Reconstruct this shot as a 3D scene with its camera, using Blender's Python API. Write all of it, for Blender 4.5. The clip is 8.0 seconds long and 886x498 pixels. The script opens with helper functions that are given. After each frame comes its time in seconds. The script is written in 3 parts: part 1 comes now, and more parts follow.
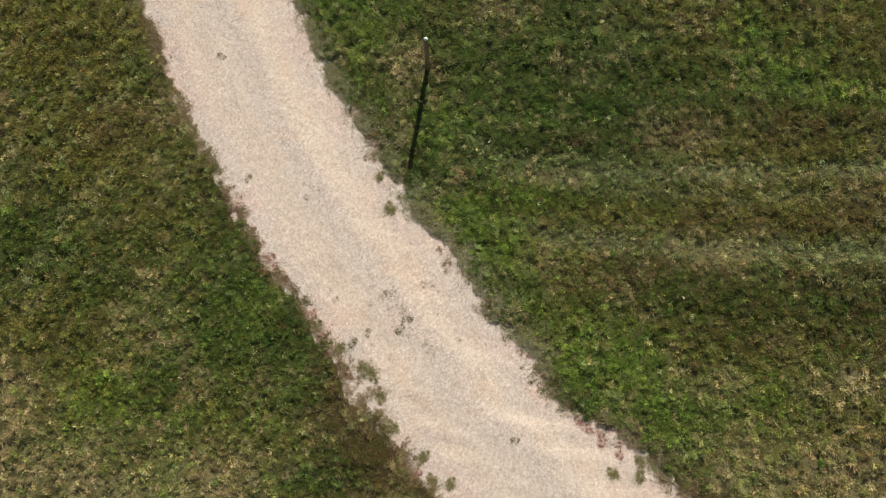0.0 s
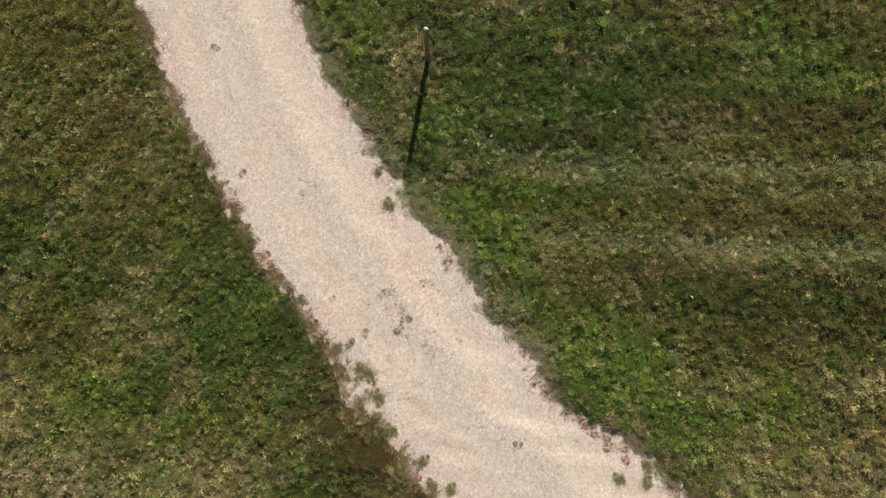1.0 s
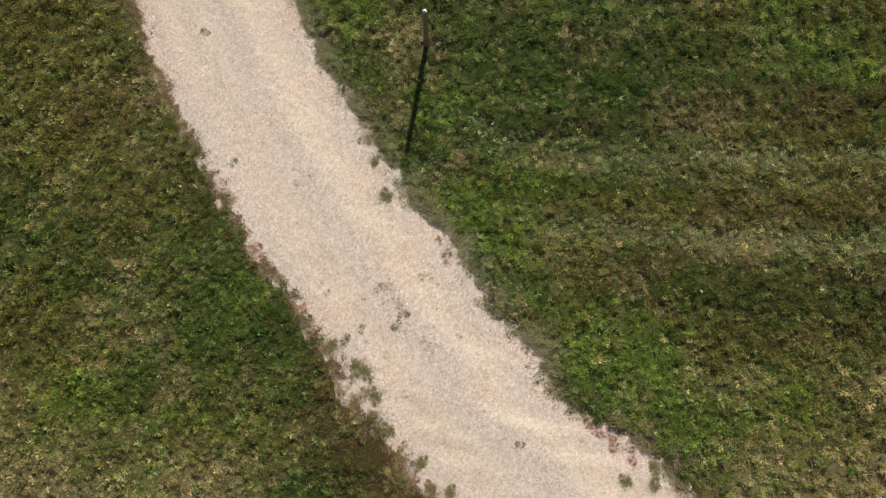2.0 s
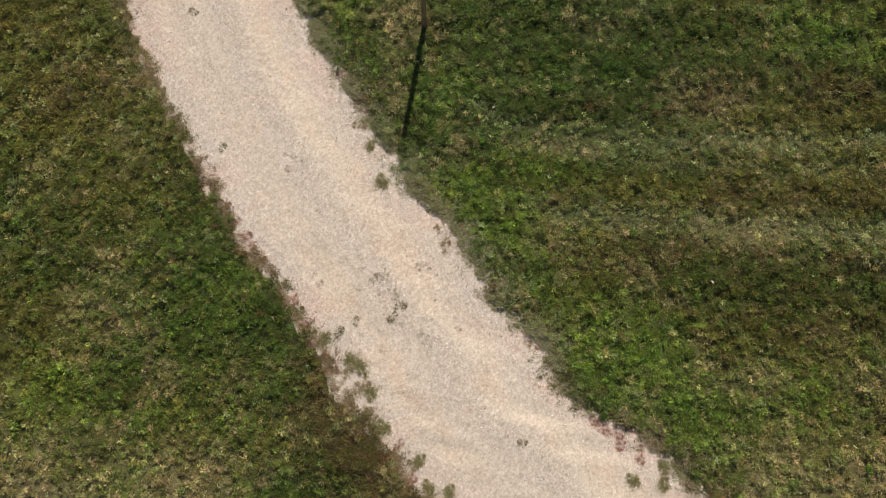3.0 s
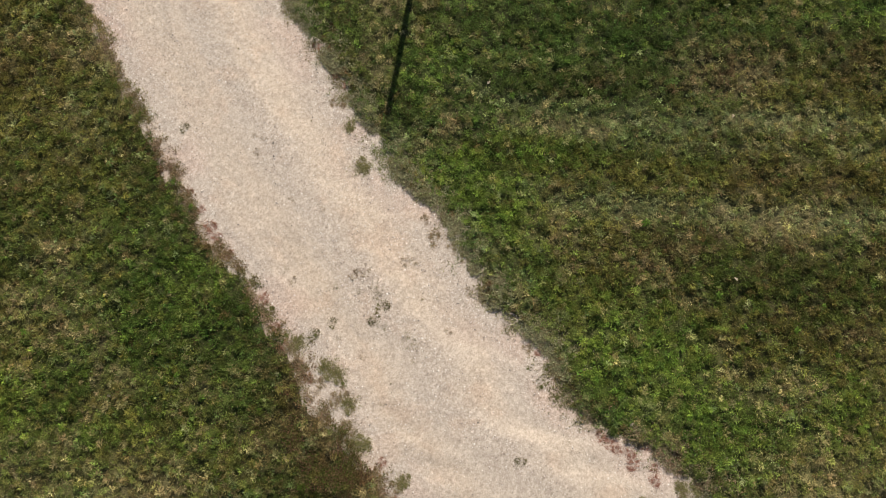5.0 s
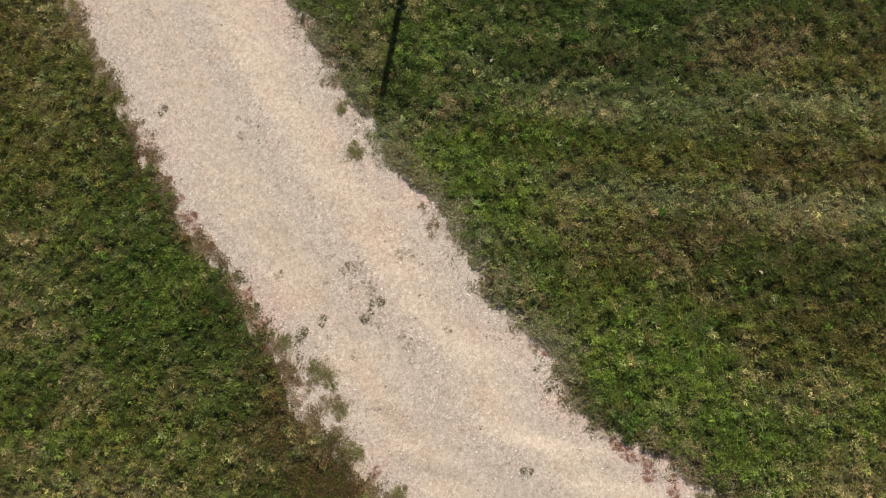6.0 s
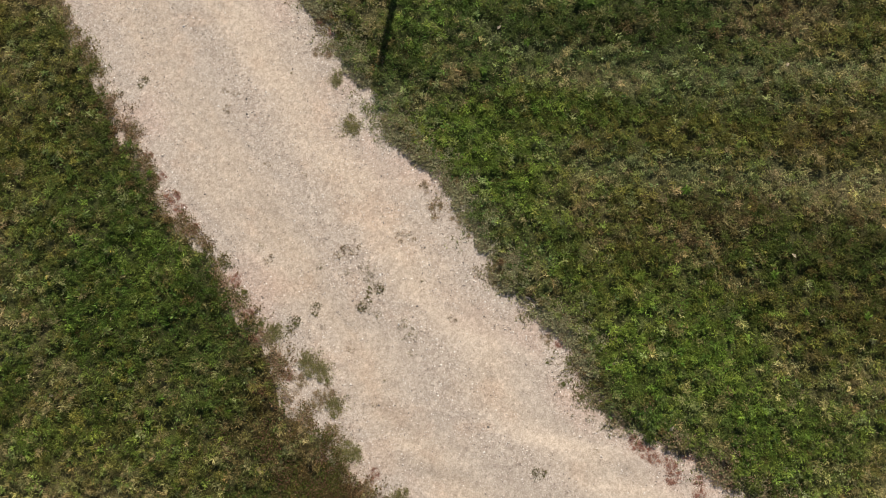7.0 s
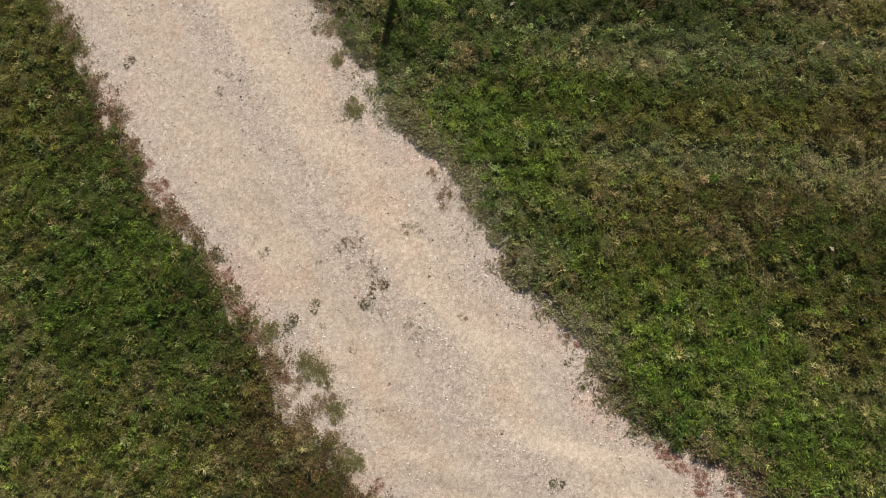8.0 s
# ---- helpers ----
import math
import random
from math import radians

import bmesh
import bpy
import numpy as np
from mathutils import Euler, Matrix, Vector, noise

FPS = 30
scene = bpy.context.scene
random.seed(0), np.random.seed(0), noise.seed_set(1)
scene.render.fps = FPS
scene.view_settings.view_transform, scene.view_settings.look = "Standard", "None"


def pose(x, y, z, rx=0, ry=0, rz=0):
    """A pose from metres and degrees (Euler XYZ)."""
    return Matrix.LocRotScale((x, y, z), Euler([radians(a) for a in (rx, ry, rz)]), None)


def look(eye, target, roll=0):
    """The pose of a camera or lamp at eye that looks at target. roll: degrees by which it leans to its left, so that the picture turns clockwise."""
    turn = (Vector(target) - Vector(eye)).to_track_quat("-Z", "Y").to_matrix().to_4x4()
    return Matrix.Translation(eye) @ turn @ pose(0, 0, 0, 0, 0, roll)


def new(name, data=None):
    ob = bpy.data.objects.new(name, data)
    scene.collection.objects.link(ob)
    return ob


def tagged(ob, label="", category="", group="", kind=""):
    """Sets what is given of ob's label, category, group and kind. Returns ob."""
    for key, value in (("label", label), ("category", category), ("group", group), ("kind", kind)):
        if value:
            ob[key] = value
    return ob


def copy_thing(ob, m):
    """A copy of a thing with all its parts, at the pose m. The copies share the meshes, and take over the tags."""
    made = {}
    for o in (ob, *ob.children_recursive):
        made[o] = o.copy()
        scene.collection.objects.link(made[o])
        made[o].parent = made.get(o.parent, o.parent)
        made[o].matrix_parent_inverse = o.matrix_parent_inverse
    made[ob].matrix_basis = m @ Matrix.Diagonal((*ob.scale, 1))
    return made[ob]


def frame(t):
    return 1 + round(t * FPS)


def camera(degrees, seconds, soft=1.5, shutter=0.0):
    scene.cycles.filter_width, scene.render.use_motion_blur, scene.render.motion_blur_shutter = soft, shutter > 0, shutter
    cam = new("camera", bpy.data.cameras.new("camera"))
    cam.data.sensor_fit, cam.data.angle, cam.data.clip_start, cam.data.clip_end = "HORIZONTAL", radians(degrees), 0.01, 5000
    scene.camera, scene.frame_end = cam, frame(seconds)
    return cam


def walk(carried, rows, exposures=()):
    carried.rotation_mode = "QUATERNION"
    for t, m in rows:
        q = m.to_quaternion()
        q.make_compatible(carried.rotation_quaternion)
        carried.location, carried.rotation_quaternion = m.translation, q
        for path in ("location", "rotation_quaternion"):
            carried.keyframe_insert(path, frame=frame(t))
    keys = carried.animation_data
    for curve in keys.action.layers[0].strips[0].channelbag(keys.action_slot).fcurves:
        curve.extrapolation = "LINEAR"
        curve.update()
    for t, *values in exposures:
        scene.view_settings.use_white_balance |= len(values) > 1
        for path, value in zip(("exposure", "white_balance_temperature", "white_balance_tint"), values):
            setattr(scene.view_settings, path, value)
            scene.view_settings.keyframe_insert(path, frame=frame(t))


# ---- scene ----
cam = camera(70.0, 8.0, soft=0.3)
# seconds, eye (m), turn (degrees)
PATH = [
    (0.0, 0.001, 0.001, 12.000, 8.833, 1.700, -0.092),
    (0.5, -0.009, 0.012, 11.805, 8.783, 1.713, -0.045),
    (1.0, -0.002, 0.022, 11.607, 8.802, 1.765, -0.015),
    (1.5, -0.026, 0.030, 11.382, 8.624, 1.666, -0.002),
    (3.0, -0.040, -0.126, 10.603, 8.651, 1.526, 0.029),
    (3.5, -0.013, -0.129, 10.314, 8.675, 1.454, 0.078),
    (4.0, 0.044, -0.051, 10.037, 8.624, 1.551, 0.078),
    (4.5, 0.091, -0.053, 9.725, 8.692, 1.571, 0.098),
    (6.0, 0.128, -0.066, 8.622, 8.704, 1.748, -0.000),
    (6.5, 0.120, -0.074, 8.252, 8.625, 1.814, -0.001),
    (7.0, 0.052, -0.175, 7.892, 8.655, 1.729, -0.042),
    (7.5, -0.037, -0.231, 7.577, 8.698, 1.713, -0.026),
    (8.0, -0.087, -0.171, 7.307, 8.639, 1.633, -0.033),
]
# seconds, stops, kelvin, tint
EXPOSURES = [(0.0, 0.88, 6530, 8), (3.0, 0.81, 6550, 8), (4.5, 0.78, 6560, 8), (6.0, 0.73, 6610, 8), (8.0, 0.61, 6670, 9)]
walk(cam, [(t, pose(x, y, z, rx, ry, rz)) for t, x, y, z, rx, ry, rz in PATH], EXPOSURES)

# ---- light: clear sky, sun at 29 degrees ----
SUN_WAY = Vector((0.382, 2.095, 1.17)).normalized()
SUN_EL, SUN_AZ = math.asin(SUN_WAY.z), math.atan2(SUN_WAY.x, SUN_WAY.y)
world = bpy.data.worlds.new("sky")
scene.world = world
world.use_nodes = True
sky = world.node_tree.nodes.new("ShaderNodeTexSky")
sky.sky_type, sky.sun_disc, sky.sun_elevation, sky.sun_rotation = "NISHITA", False, SUN_EL, SUN_AZ
world.node_tree.links.new(sky.outputs[0], world.node_tree.nodes["Background"].inputs[0])
world.node_tree.nodes["Background"].inputs[1].default_value = 0.05
sun = new("sun", bpy.data.lights.new("sun", "SUN"))
sun.data.energy, sun.data.angle, sun.data.color = 4.85, radians(0.55), (1.0, 0.92, 0.80)
sun.matrix_world = look(SUN_WAY * 40, (0, 0, 0))


# ---- materials ----
def material(name, rough=0.8):
    m = bpy.data.materials.new(name)
    m.use_nodes = True
    b = m.node_tree.nodes["Principled BSDF"]
    b.inputs["Roughness"].default_value = rough
    b.inputs["Specular IOR Level"].default_value = 0.2
    return m, m.node_tree.nodes, m.node_tree.links, b


def node(nodes, kind, **sets):
    n = nodes.new(kind)
    for key, value in sets.items():
        n.inputs[key.replace("_", " ")].default_value = value
    return n


def ramp(nodes, stops):
    r = nodes.new("ShaderNodeValToRGB")
    while len(r.color_ramp.elements) < len(stops):
        r.color_ramp.elements.new(0.5)
    for e, (p, c) in zip(r.color_ramp.elements, stops):
        e.position, e.color = p, (*c, 1)
    return r


def blend(nodes, links, how, fac, a, b):
    m = nodes.new("ShaderNodeMix")
    m.data_type, m.blend_type = "RGBA", how
    for slot, v in ((0, fac), (6, a), (7, b)):
        if hasattr(v, "is_output"):
            links.new(v, m.inputs[slot])
        else:
            m.inputs[slot].default_value = v if slot == 0 else (*v, 1)
    return m.outputs[2]


def leafy(name, through_light=0.45, rough=0.55):
    """Foliage whose colour lies on the mesh, with a vein-scale mottle and some light shining through."""
    m, nodes, links, b = material(name, rough)
    b.inputs["Specular IOR Level"].default_value = 0.05
    att = nodes.new("ShaderNodeAttribute")
    att.attribute_name = "tone"
    geo = nodes.new("ShaderNodeNewGeometry")
    n = node(nodes, "ShaderNodeTexNoise", Scale=60.0, Detail=3.0)
    links.new(geo.outputs["Position"], n.inputs["Vector"])
    shade = ramp(nodes, [(0.3, (0.72, 0.72, 0.72)), (0.7, (1.25, 1.25, 1.2))])
    links.new(n.outputs[0], shade.inputs[0])
    c = blend(nodes, links, "MULTIPLY", 1.0, att.outputs[0], shade.outputs[0])
    links.new(c, b.inputs["Base Color"])
    tr = nodes.new("ShaderNodeBsdfTranslucent")
    links.new(c, tr.inputs[0])
    mix = nodes.new("ShaderNodeMixShader")
    mix.inputs[0].default_value = through_light
    links.new(b.outputs[0], mix.inputs[1])
    links.new(tr.outputs[0], mix.inputs[2])
    links.new(mix.outputs[0], nodes["Material Output"].inputs[0])
    return m


def soil_material():
    m, nodes, links, b = material("soil_and_thatch", 0.95)
    att = nodes.new("ShaderNodeAttribute")
    att.attribute_name = "tone"
    geo = nodes.new("ShaderNodeNewGeometry")
    c = att.outputs[0]
    for scale, lo, hi in ((9.0, 0.75, 1.2), (55.0, 0.5, 1.4)):
        n = node(nodes, "ShaderNodeTexNoise", Scale=scale, Detail=6.0, Roughness=0.65)
        links.new(geo.outputs["Position"], n.inputs["Vector"])
        r = ramp(nodes, [(0.3, (lo,) * 3), (0.72, (hi,) * 3)])
        links.new(n.outputs[0], r.inputs[0])
        c = blend(nodes, links, "MULTIPLY", 1.0, c, r.outputs[0])
    links.new(c, b.inputs["Base Color"])
    bump = node(nodes, "ShaderNodeBump", Strength=0.8, Distance=0.02)
    links.new(n.outputs[0], bump.inputs["Height"])
    links.new(bump.outputs[0], b.inputs["Normal"])
    return m


def gravel_material():
    """Packed crushed limestone: dusty fines in the wheel lines, sharper chips of two sizes where it lies loose."""
    m, nodes, links, b = material("crushed_limestone", 0.92)
    att = nodes.new("ShaderNodeAttribute")
    att.attribute_name = "tone"
    free = nodes.new("ShaderNodeAttribute")
    free.attribute_name = "loose"
    geo = nodes.new("ShaderNodeNewGeometry")
    pos = geo.outputs["Position"]
    bend = node(nodes, "ShaderNodeTexNoise", Scale=40.0, Detail=2.0)
    links.new(pos, bend.inputs["Vector"])
    shift = nodes.new("ShaderNodeVectorMath")
    shift.operation = "MULTIPLY_ADD"
    links.new(bend.outputs[1], shift.inputs[0])
    shift.inputs[1].default_value = (0.02, 0.02, 0.02)
    links.new(pos, shift.inputs[2])
    fine = node(nodes, "ShaderNodeTexVoronoi", Scale=55.0)
    coarse = node(nodes, "ShaderNodeTexVoronoi", Scale=27.0)
    for n in (fine, coarse):
        links.new(shift.outputs[0], n.inputs["Vector"])
    cloud = node(nodes, "ShaderNodeTexNoise", Scale=2.2, Detail=6.0, Roughness=0.6)
    patch = node(nodes, "ShaderNodeTexNoise", Scale=17.0, Detail=5.0, Roughness=0.8)
    grit = node(nodes, "ShaderNodeTexNoise", Scale=75.0, Detail=4.0, Roughness=0.75)
    for n in (cloud, patch, grit):
        links.new(pos, n.inputs["Vector"])
    c = att.outputs[0]
    for tex, out, stops, where in (
        (cloud, 0, [(0.3, (0.96, 0.95, 0.94)), (0.7, (1.04, 1.04, 1.04))], 1.0),
        (patch, 0, [(0.30, (0.72, 0.70, 0.68)), (0.5, (1.0, 1.0, 1.0)), (0.7, (1.15, 1.15, 1.15))], 1.0),
        (grit, 0, [(0.3, (0.70, 0.69, 0.68)), (0.5, (1.0, 1.0, 1.0)), (0.7, (1.22, 1.22, 1.22))], 1.0),
        (fine, 1, [(0.0, (0.42, 0.39, 0.37)), (0.18, (0.84, 0.82, 0.81)), (0.5, (1.0, 0.99, 0.98)), (0.85, (1.14, 1.14, 1.14)), (1.0, (1.42, 1.44, 1.46))], free.outputs["Fac"]),
        (coarse, 1, [(0.0, (0.48, 0.45, 0.43)), (0.1, (0.88, 0.86, 0.85)), (0.6, (1.0, 1.0, 1.0)), (1.0, (1.25, 1.26, 1.27))], free.outputs["Fac"]),
    ):
        r = ramp(nodes, stops)
        links.new(tex.outputs[out], r.inputs[0])
        c = blend(nodes, links, "MULTIPLY", where, c, r.outputs[0])
    links.new(c, b.inputs["Base Color"])
    bump = node(nodes, "ShaderNodeBump", Strength=0.7, Distance=0.006)
    links.new(grit.outputs[0], bump.inputs["Height"])
    links.new(bump.outputs[0], b.inputs["Normal"])
    return m


def stone_material():
    m, nodes, links, b = material("limestone_chips", 0.9)
    geo = nodes.new("ShaderNodeNewGeometry")
    r = ramp(nodes, [(0.0, (0.09, 0.08, 0.075)), (0.06, (0.20, 0.17, 0.155)), (0.18, (0.36, 0.29, 0.25)), (0.5, (0.48, 0.41, 0.36)), (0.85, (0.60, 0.53, 0.48)), (1.0, (0.76, 0.73, 0.70))])
    links.new(geo.outputs["Random Per Island"], r.inputs[0])
    n = node(nodes, "ShaderNodeTexNoise", Scale=90.0, Detail=4.0)
    links.new(geo.outputs["Position"], n.inputs["Vector"])
    s = ramp(nodes, [(0.3, (0.85,) * 3), (0.7, (1.1,) * 3)])
    links.new(n.outputs[0], s.inputs[0])
    links.new(blend(nodes, links, "MULTIPLY", 1.0, r.outputs[0], s.outputs[0]), b.inputs["Base Color"])
    return m


def wood_material():
    m, nodes, links, b = material("weathered_wood", 0.85)
    tex = nodes.new("ShaderNodeTexCoord")
    mp = node(nodes, "ShaderNodeMapping", Scale=(40.0, 40.0, 2.5))
    links.new(tex.outputs["Object"], mp.inputs["Vector"])
    n = node(nodes, "ShaderNodeTexNoise", Scale=1.0, Detail=7.0, Roughness=0.65, Distortion=0.6)
    links.new(mp.outputs[0], n.inputs["Vector"])
    r = ramp(nodes, [(0.25, (0.10, 0.06, 0.026)), (0.5, (0.28, 0.185, 0.085)), (0.8, (0.42, 0.30, 0.165))])
    links.new(n.outputs[0], r.inputs[0])
    stain = node(nodes, "ShaderNodeTexNoise", Scale=5.0, Detail=3.0)
    links.new(tex.outputs["Object"], stain.inputs["Vector"])
    s = ramp(nodes, [(0.35, (0.7, 0.68, 0.66)), (0.65, (1.05, 1.05, 1.05))])
    links.new(stain.outputs[0], s.inputs[0])
    links.new(blend(nodes, links, "MULTIPLY", 1.0, r.outputs[0], s.outputs[0]), b.inputs["Base Color"])
    bump = node(nodes, "ShaderNodeBump", Strength=0.5, Distance=0.003)
    links.new(n.outputs[0], bump.inputs["Height"])
    links.new(bump.outputs[0], b.inputs["Normal"])
    return m


def paint_material():
    m, nodes, links, b = material("flaking_white_paint", 0.6)
    tex = nodes.new("ShaderNodeTexCoord")
    n = node(nodes, "ShaderNodeTexNoise", Scale=45.0, Detail=5.0)
    links.new(tex.outputs["Object"], n.inputs["Vector"])
    r = ramp(nodes, [(0.3, (0.45, 0.40, 0.33)), (0.42, (0.8, 0.79, 0.76)), (1.0, (0.84, 0.83, 0.81))])
    links.new(n.outputs[0], r.inputs[0])
    links.new(r.outputs[0], b.inputs["Base Color"])
    return m


GRASS = leafy("grass_blades")
LEAF = leafy("weed_leaves", 0.34)
SOIL = soil_material()
GRAVEL = gravel_material()
CHIPS = stone_material()
WOOD = wood_material()
PAINT = paint_material()

# ---- plan: the track's two edges (y, x), and the fields of colour ----
rng = np.random.default_rng(7)
LEFT_EDGE = [(-300, 420), (-60, 78), (-14, 14.0), (-8, 6.2), (-4.6, 1.75), (-2.48, -0.61), (-2.19, -0.91), (-1.89, -1.11), (-1.61, -1.43), (-1.35, -1.54), (-1.10, -1.80), (-0.85, -2.04), (-0.52, -2.16), (-0.25, -2.22), (-0.02, -2.38), (0.30, -2.71), (0.62, -2.91), (0.99, -3.11), (1.27, -3.39), (1.56, -3.69), (1.99, -3.98), (2.43, -4.18), (2.88, -4.48), (3.43, -4.80), (3.79, -5.0), (4.25, -5.27), (4.77, -5.56), (5.30, -5.83), (5.95, -6.12), (7.14, -6.61), (10, -7.5), (16, -8.7), (40, -11), (300, -20)]
RIGHT_EDGE = [(-300, 428), (-60, 83), (-14, 18.6), (-8, 10.8), (-4.6, 6.6), (-2.95, 4.40), (-2.26, 3.54), (-1.97, 3.36), (-1.80, 3.06), (-1.62, 2.90), (-1.45, 2.68), (-1.33, 2.28), (-1.17, 1.90), (-0.91, 1.66), (-0.73, 1.53), (-0.38, 1.45), (-0.06, 1.24), (0.08, 1.06), (0.34, 0.80), (0.53, 0.51), (0.85, 0.45), (1.03, 0.28), (1.29, 0.20), (1.46, 0.02), (1.84, -0.13), (2.08, -0.41), (2.32, -0.74), (2.81, -1.02), (3.18, -1.20), (3.46, -1.52), (3.91, -1.70), (4.32, -2.01), (4.68, -2.19), (5.05, -2.47), (5.48, -2.66), (5.91, -2.88), (7.08, -3.40), (10, -4.35), (16, -5.5), (40, -7.8), (300, -16)]


def spline(points):
    """A smooth curve x(y) through the points (no overshoot)."""
    y, x = np.array(points, float).T
    h, d = np.diff(y), np.diff(x) / np.diff(y)
    m = np.r_[d[0], (d[:-1] * h[1:] + d[1:] * h[:-1]) / (h[1:] + h[:-1]), d[-1]]

    def at(q):
        q = np.clip(np.asarray(q, float), y[0], y[-1] - 1e-6)
        k = np.clip(np.searchsorted(y, q, side="right") - 1, 0, len(h) - 1)
        s = (q - y[k]) / h[k]
        return (2 * s**3 - 3 * s**2 + 1) * x[k] + (s**3 - 2 * s**2 + s) * h[k] * m[k] + (3 * s**2 - 2 * s**3) * x[k + 1] + (s**3 - s**2) * h[k] * m[k + 1]

    return at


LATTICE = rng.random((256, 256))


def value_noise(x, y, scale, seed=0):
    """Smooth noise in 0..1 with cells of the given metres."""
    u, v = np.asarray(x) / scale + 17.3 * seed, np.asarray(y) / scale + 5.9 * seed
    i, j = np.floor(u).astype(int), np.floor(v).astype(int)
    a, b = u - i, v - j
    a, b = a * a * (3 - 2 * a), b * b * (3 - 2 * b)
    g = lambda p, q: LATTICE[p % 256, q % 256]
    return (g(i, j) * (1 - a) + g(i + 1, j) * a) * (1 - b) + (g(i, j + 1) * (1 - a) + g(i + 1, j + 1) * a) * b


def fractal(x, y, scale, seed=0, octaves=4):
    total, weight = 0.0, 0.0
    for k in range(octaves):
        total = total + value_noise(x, y, scale / 2**k, seed + 3 * k) * 0.6**k
        weight += 0.6**k
    return total / weight


def step(a, b, x):
    s = np.clip((x - a) / (b - a), 0, 1)
    return s * s * (3 - 2 * s)


left_x, right_x = spline(LEFT_EDGE), spline(RIGHT_EDGE)


def inside(x, y, rough=True):
    """Metres from the nearer edge of the track, positive on it; and the way across, 0 left to 1 right."""
    a, b = left_x(y), right_x(y)
    slope = (left_x(y + 0.1) - left_x(y - 0.1)) / 0.2
    d = np.minimum(x - a, b - x) / np.sqrt(1 + slope**2)
    if rough:
        d = d + 0.22 * (fractal(x, y, 0.34, 4) - 0.5) + 0.13 * (value_noise(x, y, 0.10, 9) - 0.5)
    return d, (x - a) / (b - a)


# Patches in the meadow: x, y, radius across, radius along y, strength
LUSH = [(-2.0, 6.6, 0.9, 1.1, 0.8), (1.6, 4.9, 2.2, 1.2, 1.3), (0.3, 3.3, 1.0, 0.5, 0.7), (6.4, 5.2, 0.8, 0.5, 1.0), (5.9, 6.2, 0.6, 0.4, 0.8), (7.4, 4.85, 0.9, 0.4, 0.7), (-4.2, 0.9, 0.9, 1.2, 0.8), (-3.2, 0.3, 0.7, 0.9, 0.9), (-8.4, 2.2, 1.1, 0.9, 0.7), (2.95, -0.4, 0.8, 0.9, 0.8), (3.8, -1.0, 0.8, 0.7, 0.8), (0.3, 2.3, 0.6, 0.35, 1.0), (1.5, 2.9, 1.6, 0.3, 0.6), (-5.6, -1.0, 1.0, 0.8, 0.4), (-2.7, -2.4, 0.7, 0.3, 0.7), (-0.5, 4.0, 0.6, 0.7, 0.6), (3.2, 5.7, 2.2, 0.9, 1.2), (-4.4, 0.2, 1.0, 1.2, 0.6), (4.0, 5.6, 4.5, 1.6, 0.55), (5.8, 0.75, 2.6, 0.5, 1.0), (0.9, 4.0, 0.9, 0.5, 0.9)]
OLIVE = [(-8.4, 6.3, 1.6, 1.3, 0.9), (-7.4, 4.2, 1.3, 1.6, 0.8), (-6.0, 2.9, 0.8, 1.4, 0.4), (-8.2, 0.3, 1.4, 0.8, 0.5), (-7.5, -0.7, 1.0, 0.7, 0.5), (4.9, 6.3, 1.3, 0.9, 0.8), (7.8, 6.3, 1.4, 1.0, 0.8), (6.8, 3.9, 1.8, 0.5, 0.7), (3.6, 2.5, 2.6, 0.5, 0.5), (6.0, 2.6, 2.2, 0.5, 0.7), (-4.6, -1.3, 0.9, 0.7, 0.35), (6.8, -1.8, 1.5, 1.1, 0.9), (5.4, 0.2, 2.2, 0.7, 0.5), (1.9, 0.9, 0.7, 1.0, 0.5)]
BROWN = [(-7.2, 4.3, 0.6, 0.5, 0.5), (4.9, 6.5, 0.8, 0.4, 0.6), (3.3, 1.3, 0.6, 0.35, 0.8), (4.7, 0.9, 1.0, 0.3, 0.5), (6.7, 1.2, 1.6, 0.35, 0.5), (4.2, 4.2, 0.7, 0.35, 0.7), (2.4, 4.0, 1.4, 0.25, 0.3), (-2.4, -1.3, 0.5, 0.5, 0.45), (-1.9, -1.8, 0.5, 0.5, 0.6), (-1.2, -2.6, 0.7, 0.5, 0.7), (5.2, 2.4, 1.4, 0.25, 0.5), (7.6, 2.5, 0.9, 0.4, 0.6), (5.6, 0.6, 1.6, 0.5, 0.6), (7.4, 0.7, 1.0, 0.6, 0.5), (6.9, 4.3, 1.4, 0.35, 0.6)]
DRY = [(-8.3, -1.3, 0.7, 0.5, 1.0), (-8.6, -0.7, 0.5, 0.4, 0.9), (-8.1, -2.3, 1.0, 0.6, 1.2), (-4.7, -2.2, 0.9, 0.5, 1.1), (-4.4, -2.65, 0.4, 0.3, 0.9), (-5.9, -2.2, 0.5, 0.5, 0.7), (-1.1, 5.6, 0.5, 0.35, 0.8), (4.5, 4.1, 0.5, 0.3, 0.6), (4.7, -0.8, 0.6, 0.3, 0.7), (6.7, -2.1, 1.5, 0.7, 1.5), (7.0, -0.7, 0.7, 0.3, 0.7), (4.7, 1.75, 0.5, 0.2, 0.7), (0.9, 6.8, 0.5, 0.3, 0.5), (7.6, -2.6, 1.2, 0.6, 1.6), (5.4, -2.0, 0.9, 0.5, 1.0), (-6.8, -2.5, 1.0, 0.5, 1.0), (-6.3, -1.9, 1.8, 0.6, 0.5)]
